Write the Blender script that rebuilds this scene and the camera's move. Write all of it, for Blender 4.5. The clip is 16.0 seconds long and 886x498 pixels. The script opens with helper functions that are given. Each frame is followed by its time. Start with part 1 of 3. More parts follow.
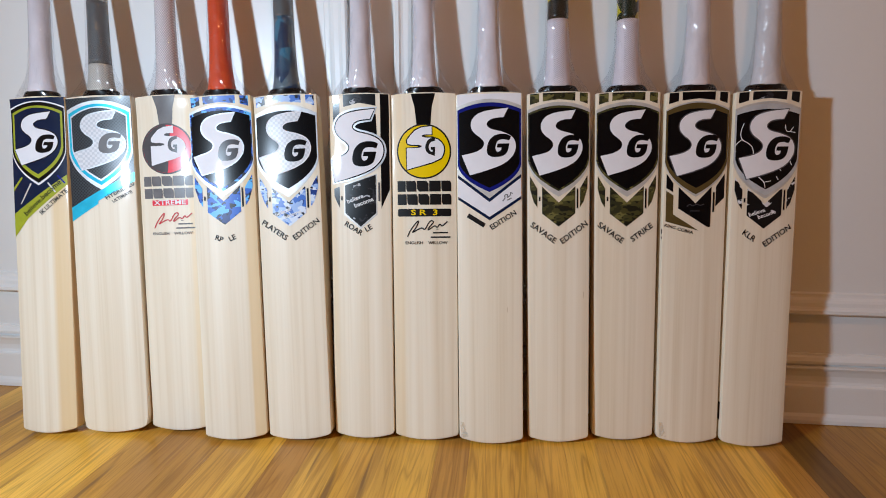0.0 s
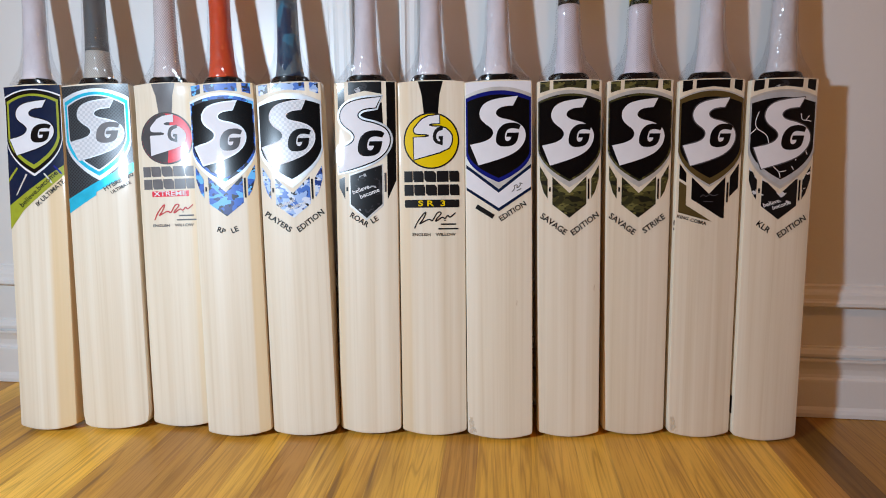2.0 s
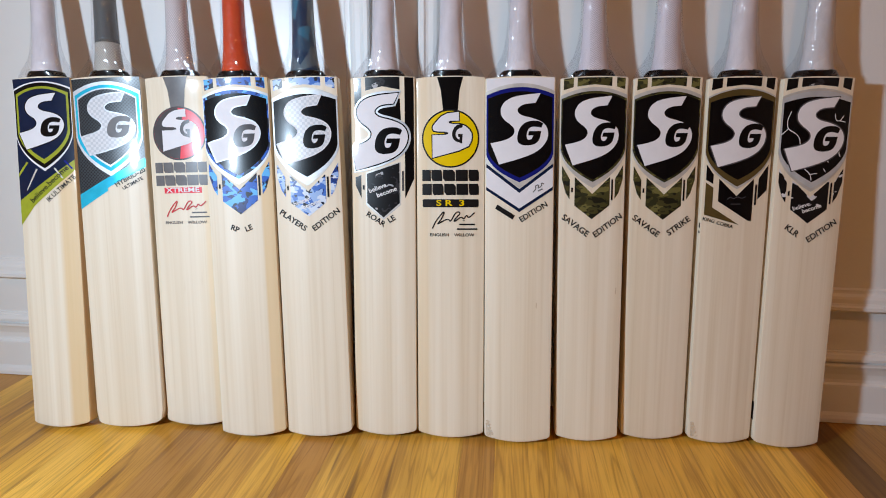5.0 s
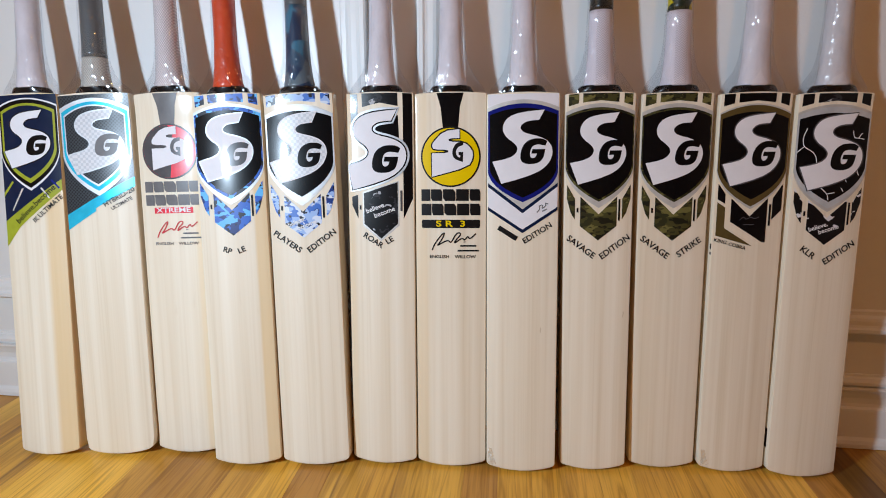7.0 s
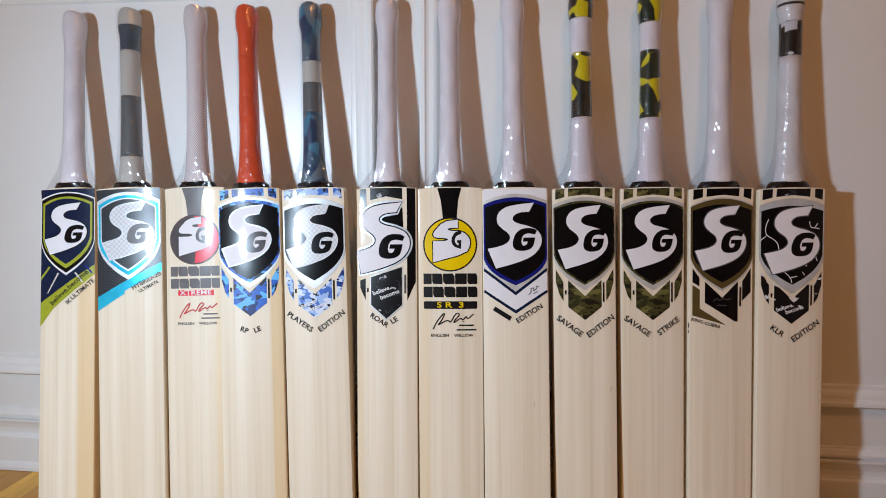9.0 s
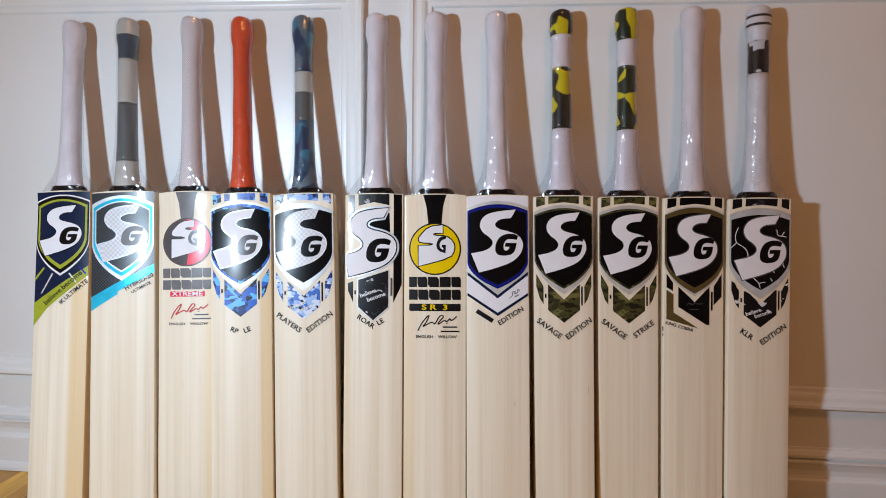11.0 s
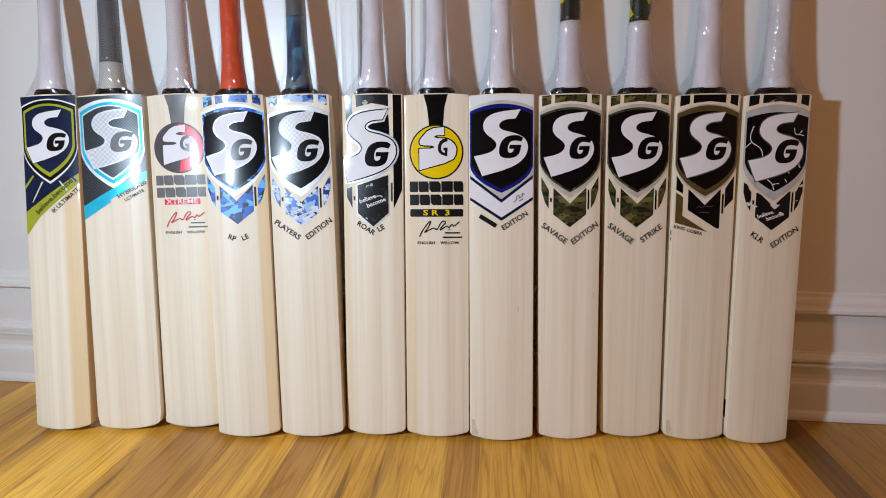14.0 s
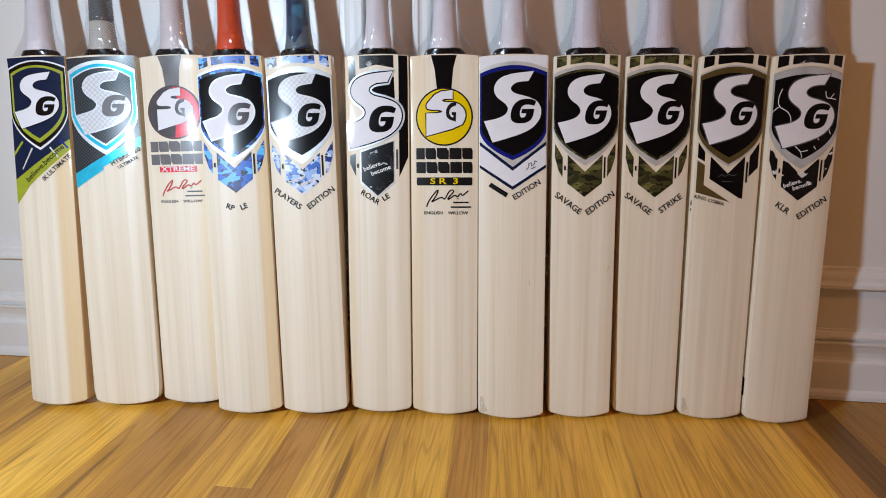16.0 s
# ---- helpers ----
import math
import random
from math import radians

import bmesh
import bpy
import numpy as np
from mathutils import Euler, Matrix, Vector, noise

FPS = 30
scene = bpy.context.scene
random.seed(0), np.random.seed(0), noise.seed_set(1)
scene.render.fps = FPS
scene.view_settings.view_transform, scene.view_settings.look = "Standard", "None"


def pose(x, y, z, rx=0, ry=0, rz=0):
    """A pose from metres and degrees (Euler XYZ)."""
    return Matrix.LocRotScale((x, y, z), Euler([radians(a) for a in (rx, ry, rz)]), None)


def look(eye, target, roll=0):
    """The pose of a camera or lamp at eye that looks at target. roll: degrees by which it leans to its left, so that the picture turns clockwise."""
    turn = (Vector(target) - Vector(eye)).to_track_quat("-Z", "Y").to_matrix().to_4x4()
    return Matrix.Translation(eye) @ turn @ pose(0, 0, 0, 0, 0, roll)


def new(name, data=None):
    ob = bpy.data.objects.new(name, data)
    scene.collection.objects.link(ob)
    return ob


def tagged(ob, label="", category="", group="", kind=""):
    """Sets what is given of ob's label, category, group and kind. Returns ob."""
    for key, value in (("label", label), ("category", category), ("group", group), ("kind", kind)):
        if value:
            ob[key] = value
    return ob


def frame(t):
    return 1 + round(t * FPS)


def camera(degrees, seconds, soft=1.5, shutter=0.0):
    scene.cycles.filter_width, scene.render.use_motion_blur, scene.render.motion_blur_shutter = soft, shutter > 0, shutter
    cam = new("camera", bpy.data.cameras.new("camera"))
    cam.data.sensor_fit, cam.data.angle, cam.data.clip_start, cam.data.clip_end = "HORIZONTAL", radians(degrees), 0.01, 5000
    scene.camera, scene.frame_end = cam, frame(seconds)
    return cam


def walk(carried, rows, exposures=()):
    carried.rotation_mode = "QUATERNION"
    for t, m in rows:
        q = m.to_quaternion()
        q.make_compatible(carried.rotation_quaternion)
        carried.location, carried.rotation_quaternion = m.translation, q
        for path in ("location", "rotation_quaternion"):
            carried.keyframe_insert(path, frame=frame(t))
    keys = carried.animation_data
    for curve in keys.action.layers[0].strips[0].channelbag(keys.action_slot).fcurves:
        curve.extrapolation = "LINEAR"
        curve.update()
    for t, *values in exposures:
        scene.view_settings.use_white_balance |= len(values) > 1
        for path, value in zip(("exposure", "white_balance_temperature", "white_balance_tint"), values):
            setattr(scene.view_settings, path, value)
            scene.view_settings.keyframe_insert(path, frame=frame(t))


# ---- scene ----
cam = camera(73.9, 16.0, 1.0)
PATH = [
    (0, (0.343, 0.349, 0.504), (0.136, 2.301, 0.121), -0.0),
    (0.5, (0.337, 0.35, 0.503), (0.134, 2.302, 0.113), -0.1),
    (1, (0.33, 0.357, 0.498), (0.136, 2.308, 0.105), -0.2),
    (1.5, (0.329, 0.361, 0.498), (0.141, 2.313, 0.104), -0.1),
    (2, (0.321, 0.367, 0.497), (0.13, 2.317, 0.093), -0.0),
    (2.5, (0.319, 0.371, 0.497), (0.121, 2.324, 0.115), 0.0),
    (3, (0.311, 0.376, 0.499), (0.105, 2.328, 0.116), 0.2),
    (3.5, (0.308, 0.38, 0.5), (0.099, 2.328, 0.099), 0.2),
    (4, (0.298, 0.386, 0.508), (0.093, 2.329, 0.084), 0.4),
    (6.5, (0.299, 0.419, 0.543), (0.087, 2.344, 0.041), 0.3),
    (7, (0.298, 0.435, 0.551), (0.08, 2.365, 0.075), 0.2),
    (7.5, (0.291, 0.435, 0.56), (0.069, 2.382, 0.16), 0.1),
    (8, (0.295, 0.408, 0.585), (0.072, 2.363, 0.227), 0.0),
    (8.5, (0.3, 0.376, 0.58), (0.078, 2.344, 0.299), 0.1),
    (9, (0.303, 0.356, 0.583), (0.087, 2.33, 0.345), 0.1),
    (11.5, (0.316, 0.315, 0.567), (0.14, 2.298, 0.376), 0.9),
    (12, (0.314, 0.313, 0.562), (0.142, 2.292, 0.329), 0.9),
    (12.5, (0.313, 0.317, 0.554), (0.14, 2.289, 0.268), 0.8),
    (13, (0.313, 0.327, 0.539), (0.138, 2.29, 0.199), 0.6),
    (13.5, (0.315, 0.335, 0.53), (0.133, 2.289, 0.145), 0.5),
    (14, (0.315, 0.341, 0.523), (0.128, 2.288, 0.104), 0.3),
    (14.5, (0.314, 0.348, 0.516), (0.125, 2.288, 0.071), 0.3),
    (15, (0.314, 0.356, 0.51), (0.12, 2.292, 0.044), 0.3),
    (15.5, (0.309, 0.368, 0.503), (0.113, 2.299, 0.023), 0.4),
    (16, (0.306, 0.38, 0.501), (0.106, 2.309, 0.012), 0.4),
]
walk(cam, [(t, look(eye, target, roll)) for t, eye, target, roll in PATH])

# ---------------------------------------------------------------- light
world = bpy.data.worlds.new("room_dark")
world.use_nodes = True
world.node_tree.nodes["Background"].inputs[0].default_value = (0.02, 0.015, 0.01, 1)
scene.world = world


def area(name, place, target, power, size, colour, shape="DISK"):
    lamp = bpy.data.lights.new(name, "AREA")
    lamp.energy, lamp.size, lamp.color, lamp.shape = power, size, colour, shape
    ob = new(name, lamp)
    ob.matrix_world = look(place, target)
    return ob


LED = (-0.49, 0.30, 0.685)
led = area("led_lamp", LED, (0.42, 1.15, 0.12), 13.9, 0.085, (0.63, 0.81, 1.0), "ELLIPSE")
led.data.spread = radians(170)
led.data.size_y = 0.08
area("ceiling_lamp", (0.78, -0.20, 2.43), (0.78, -0.20, 0.0), 11.9, 0.22, (1.0, 0.42, 0.13))
scene.view_settings.exposure = -0.03

# ---------------------------------------------------------------- materials


class Nodes:
    """A small writer of node materials."""

    def __init__(self, name):
        self.m = bpy.data.materials.new(name)
        self.m.use_nodes = True
        self.t = self.m.node_tree
        self.b = self.t.nodes["Principled BSDF"]
        self.co = self.t.nodes.new("ShaderNodeTexCoord").outputs["Object"]

    def link(self, a, b):
        self.t.links.new(a, b)

    def put(self, **values):
        for k, v in values.items():
            self.b.inputs[k.replace("_", " ")].default_value = v
        return self

    def mapped(self, scale, turn=(0, 0, 0)):
        n = self.t.nodes.new("ShaderNodeMapping")
        n.inputs["Scale"].default_value = scale
        n.inputs["Rotation"].default_value = turn
        self.link(self.co, n.inputs["Vector"])
        return n.outputs["Vector"]

    def noise(self, scale=(1, 1, 1), size=1.0, detail=3.0, distortion=0.0, w=None):
        n = self.t.nodes.new("ShaderNodeTexNoise")
        n.inputs["Scale"].default_value, n.inputs["Detail"].default_value = size, detail
        n.inputs["Distortion"].default_value = distortion
        if w is not None:
            n.noise_dimensions = "4D"
            n.inputs["W"].default_value = w
        self.link(self.mapped(scale), n.inputs["Vector"])
        return n.outputs["Fac"]

    def voronoi(self, scale=(1, 1, 1), size=1.0, feature="F1", out="Distance", stray=1.0, turn=(0, 0, 0)):
        n = self.t.nodes.new("ShaderNodeTexVoronoi")
        n.feature = feature
        n.inputs["Scale"].default_value = size
        n.inputs["Randomness"].default_value = stray
        self.link(self.mapped(scale, turn), n.inputs["Vector"])
        return n.outputs[out]

    def ramp(self, fac, stops, hard=False):
        n = self.t.nodes.new("ShaderNodeValToRGB")
        n.color_ramp.interpolation = "CONSTANT" if hard else "LINEAR"
        e = n.color_ramp.elements
        while len(e) < len(stops):
            e.new(0.5)
        for el, (p, c) in zip(e, stops):
            el.position, el.color = p, (*c[:3], 1)
        self.link(fac, n.inputs["Fac"])
        return n.outputs["Color"]

    def mix(self, fac, a, b, mode="MIX"):
        n = self.t.nodes.new("ShaderNodeMix")
        n.data_type, n.blend_type = "RGBA", mode
        for sock, v in ((n.inputs[0], fac), (n.inputs[6], a), (n.inputs[7], b)):
            if hasattr(v, "links"):
                self.link(v, sock)
            else:
                sock.default_value = v if isinstance(v, (int, float)) else (*v[:3], 1)
        return n.outputs[2]

    def maths(self, op, a, b=0.0):
        n = self.t.nodes.new("ShaderNodeMath")
        n.operation = op
        for sock, v in zip(n.inputs, (a, b)):
            if hasattr(v, "links"):
                self.link(v, sock)
            else:
                sock.default_value = v
        return n.outputs[0]

    def axis(self, k):
        n = self.t.nodes.new("ShaderNodeSeparateXYZ")
        self.link(self.co, n.inputs[0])
        return n.outputs[k]

    def colour(self, c):
        self.link(c, self.b.inputs["Base Color"])
        return self

    def rough(self, fac, lo, hi):
        n = self.t.nodes.new("ShaderNodeMapRange")
        n.inputs["To Min"].default_value, n.inputs["To Max"].default_value = lo, hi
        self.link(fac, n.inputs["Value"])
        self.link(n.outputs[0], self.b.inputs["Roughness"])
        return self

    def bump(self, height, strength=0.2, distance=0.001, coat=False):
        n = self.t.nodes.new("ShaderNodeBump")
        n.inputs["Strength"].default_value, n.inputs["Distance"].default_value = strength, distance
        self.link(height, n.inputs["Height"])
        self.link(n.outputs[0], self.b.inputs["Normal"])
        if coat:
            self.link(n.outputs[0], self.b.inputs["Coat Normal"])
        return self


def vinyl(name, colour, rough=0.3, metal=0.0, coat=0.35, vary=0.12):
    """Printed sticker under clear film: slightly uneven, glossy."""
    n = Nodes(name)
    c = Vector(colour)
    f = n.noise((1, 1, 1), 60, 4)
    n.colour(n.ramp(f, [(0.3, c * (1 - vary)), (0.7, c * (1 + vary))]))
    n.put(Roughness=max(0.2, rough - 0.06), Metallic=metal, Coat_Weight=coat, Coat_Roughness=0.05, Specular_IOR_Level=0.15)
    n.bump(n.noise((1, 1, 0.5), 22, 2), 0.06, 0.002, True)
    return n.m


def camo(name, base, patches, size=70, rough=0.3, seed=0.0, stretch=(1, 1, 1.4)):
    """Camouflage print: overlapping patches, each (colour, threshold, size factor)."""
    n = Nodes(name)
    col = (*base, 1)
    for q, (c, level, k) in enumerate(patches):
        blot = n.noise(stretch, size * k, 2.2, 0.35, seed + 4.3 * q)
        col = n.mix(n.ramp(blot, [(0.0, (0, 0, 0)), (level, (1, 1, 1))], True), col, c)
    n.colour(col)
    n.put(Roughness=rough, Coat_Weight=0.4, Coat_Roughness=0.05, Specular_IOR_Level=0.26)
    n.bump(n.noise((1, 1, 0.5), 22, 2), 0.06, 0.002, True)
    return n.m


def shards(name, stops, size, turn, seed=(1, 1, 1)):
    """Angular torn-edge print under shrink film."""
    n = Nodes(name)
    warp = n.t.nodes.new("ShaderNodeVectorMath")
    warp.operation = "MULTIPLY_ADD"
    warp.inputs[1].default_value = (0.006, 0.006, 0.006)
    cloud = n.noise((1, 1, 1), 60, 2)
    n.link(cloud, warp.inputs[0])
    n.link(n.co, warp.inputs[2])
    n.co = warp.outputs[0]
    n.colour(n.ramp(n.voronoi(seed, size, "F1", "Color", 1.0, (0, math.radians(turn), 0)), stops, True))
    n.put(Roughness=0.35, Coat_Weight=0.7, Coat_Roughness=0.07, Specular_IOR_Level=0.35)
    n.bump(n.noise((1, 1, 0.3), 90, 3), 0.3, 0.002, True)
    return n.m


def rubber(name, colour, pattern="plain", coat=0.8):
    """Grip rubber under shrink film."""
    n = Nodes(name)
    c = Vector(colour)
    n.colour(n.ramp(n.noise((1, 1, 0.4), 45, 4), [(0.3, c * 0.88), (0.7, c * 1.08)]))
    n.put(Roughness=0.55, Specular_IOR_Level=0.3, Coat_Weight=coat, Coat_Roughness=0.13)
    if pattern == "dots":
        cells = n.voronoi((1.5, 0.01, 1), 300, "F1", "Distance", 0.05, (0, math.radians(45), 0))
        n.colour(n.ramp(cells, [(0.25, c * 1.12), (0.60, c * 0.60)]))
        n.bump(cells, 0.35, 0.0008)
    elif pattern == "chevron":
        across = n.maths("ABSOLUTE", n.axis(0))
        zig = n.maths("PINGPONG", across, 0.0035)
        wave = n.maths("SINE", n.maths("MULTIPLY", n.maths("ADD", n.axis(2), zig), 1900.0))
        strip = n.maths("LESS_THAN", across, 0.0085)
        rib = n.maths("MULTIPLY", n.maths("MAXIMUM", wave, 0.0), strip)
        n.colour(n.ramp(rib, [(0.0, c), (0.5, c * 0.74)]))
        n.bump(rib, 0.3, 0.0008)
    elif pattern == "rings":
        n.bump(n.noise((0.7, 0.7, 1), 85, 4), 0.8, 0.003, True)
    else:
        n.bump(n.noise((1, 1, 0.15), 110, 3), 0.45, 0.002, True)
    return n.m


def willow(name, seed, bands=()):
    """Pale bleached willow with straight grain; bands are heartwood stripes (middle, half width, strength)."""
    n = Nodes(name)
    grain = n.noise((1, 1, 0.010), 200, 3, 0, seed)
    wide = n.noise((1, 1, 0.02), 62, 3, 0, seed + 7)
    col = n.ramp(grain, [(0.28, (0.72, 0.612, 0.455)), (0.45, (0.82, 0.725, 0.575)), (0.72, (0.87, 0.785, 0.645))])
    col = n.mix(0.5, col, n.ramp(wide, [(0.32, (0.70, 0.575, 0.41)), (0.68, (0.89, 0.815, 0.68))]))
    for mid, half, strong in bands:
        d = n.maths("ABSOLUTE", n.maths("SUBTRACT", n.axis(0), mid))
        f = n.maths("MULTIPLY", n.ramp(d, [(half * 0.8, (1, 1, 1)), (half * 1.15, (0, 0, 0))]), strong)
        col = n.mix(f, col, (0.74, 0.53, 0.27))
    fleck = n.noise((1, 1, 0.25), 90, 5, 0, seed + 3)
    col = n.mix(n.ramp(fleck, [(0.66, (0, 0, 0)), (0.8, (0.2, 0.2, 0.2))]), col, (0.60, 0.47, 0.32))
    n.colour(col)
    n.put(Coat_Weight=0.3, Coat_Roughness=0.09, Specular_IOR_Level=0.35)
    n.rough(grain, 0.38, 0.55)
    n.bump(n.noise((1, 1, 0.2), 18, 3, 0, seed), 0.1, 0.003, True)
    return n.m


def clear_film(name, sheen=0.10, rough=0.11):
    """Shrink wrap: mostly see-through with a sharp sheen."""
    n = Nodes(name)
    t = n.t
    tr = t.nodes.new("ShaderNodeBsdfTransparent")
    tr.inputs[0].default_value = (0.96, 0.96, 0.97, 1)
    gl = t.nodes.new("ShaderNodeBsdfGlossy")
    gl.inputs["Roughness"].default_value = rough
    bp = t.nodes.new("ShaderNodeBump")
    bp.inputs["Strength"].default_value, bp.inputs["Distance"].default_value = 0.7, 0.007
    n.link(n.noise((1, 1, 0.5), 80, 2.0), bp.inputs["Height"])
    n.link(bp.outputs[0], gl.inputs["Normal"])
    mx = t.nodes.new("ShaderNodeMixShader")
    mx.inputs[0].default_value = sheen
    n.link(tr.outputs[0], mx.inputs[1])
    n.link(gl.outputs[0], mx.inputs[2])
    n.link(mx.outputs[0], t.nodes["Material Output"].inputs["Surface"])
    t.nodes.remove(n.b)
    return n.m


def paint(name, colour, rough=0.35):
    n = Nodes(name)
    c = Vector(colour)
    n.colour(n.ramp(n.noise((1, 1, 1), 3, 5), [(0.3, c * 0.96), (0.7, c * 1.02)]))
    n.put(Roughness=rough)
    n.bump(n.noise((1, 1, 1), 330, 3), 0.15, 0.0012)
    return n.m


def oak(name="oak_floor", shade=1.0):
    n = Nodes(name)
    info = n.t.nodes.new("ShaderNodeObjectInfo")
    shift = n.t.nodes.new("ShaderNodeVectorMath")
    shift.operation = "MULTIPLY_ADD"
    shift.inputs[1].default_value = (1, 1, 1)
    tri = n.t.nodes.new("ShaderNodeCombineXYZ")
    n.link(n.maths("MULTIPLY", info.outputs["Random"], 37.0), tri.inputs[0])
    n.link(n.maths("MULTIPLY", info.outputs["Random"], 91.0), tri.inputs[1])
    n.link(n.co, shift.inputs[0])
    n.link(tri.outputs[0], shift.inputs[2])
    n.co = shift.outputs[0]
    fine = n.noise((1, 0.035, 1), 300, 4)
    arch = n.noise((1, 0.05, 1), 34, 2, 0.7)
    rings = n.maths("FRACT", n.maths("MULTIPLY", arch, 4.0))
    tones = [(0.0, (0.42, 0.23, 0.055)), (0.18, (0.60, 0.36, 0.07)), (0.4, (0.70, 0.45, 0.08)), (0.6, (0.62, 0.385, 0.075)), (0.8, (0.76, 0.51, 0.11)), (0.9, (0.47, 0.27, 0.07)), (1.0, (0.38, 0.205, 0.055))]
    base = n.ramp(info.outputs["Random"], [(p, Vector((c[0] * 1.21, c[1] * 1.04, c[2] * 0.70)) * shade) for p, c in tones])
    line = n.ramp(rings, [(0.0, (0.50, 0.42, 0.33)), (0.16, (1, 1, 1)), (0.86, (1, 1, 1)), (1.0, (0.50, 0.42, 0.33))])
    col = n.mix(0.5, base, line, "MULTIPLY")
    col = n.mix(0.36, col, n.ramp(fine, [(0.38, (0.58, 0.48, 0.38)), (0.53, (1, 1, 1))]), "MULTIPLY")
    col = n.mix(1.0, col, n.ramp(n.noise((1, 0.22, 1), 13, 3), [(0.3, (0.74, 0.70, 0.64)), (0.7, (1.12, 1.13, 1.15))]), "MULTIPLY")
    streak = n.noise((1, 0.045, 1), 46, 3, 0.3)
    col = n.mix(n.ramp(streak, [(0.62, (0, 0, 0)), (0.72, (0.75, 0.75, 0.75))]), col, (0.17, 0.075, 0.02))
    spot = n.noise((1, 0.3, 1), 30, 2)
    col = n.mix(n.ramp(spot, [(0.74, (0, 0, 0)), (0.80, (0.7, 0.7, 0.7))]), col, (0.10, 0.05, 0.015))
    n.colour(col)
    n.put(Coat_Weight=0.2, Coat_Roughness=0.25, Specular_IOR_Level=0.35)
    n.rough(fine, 0.45, 0.33)
    n.bump(fine, 0.12, 0.0006)
    return n.m


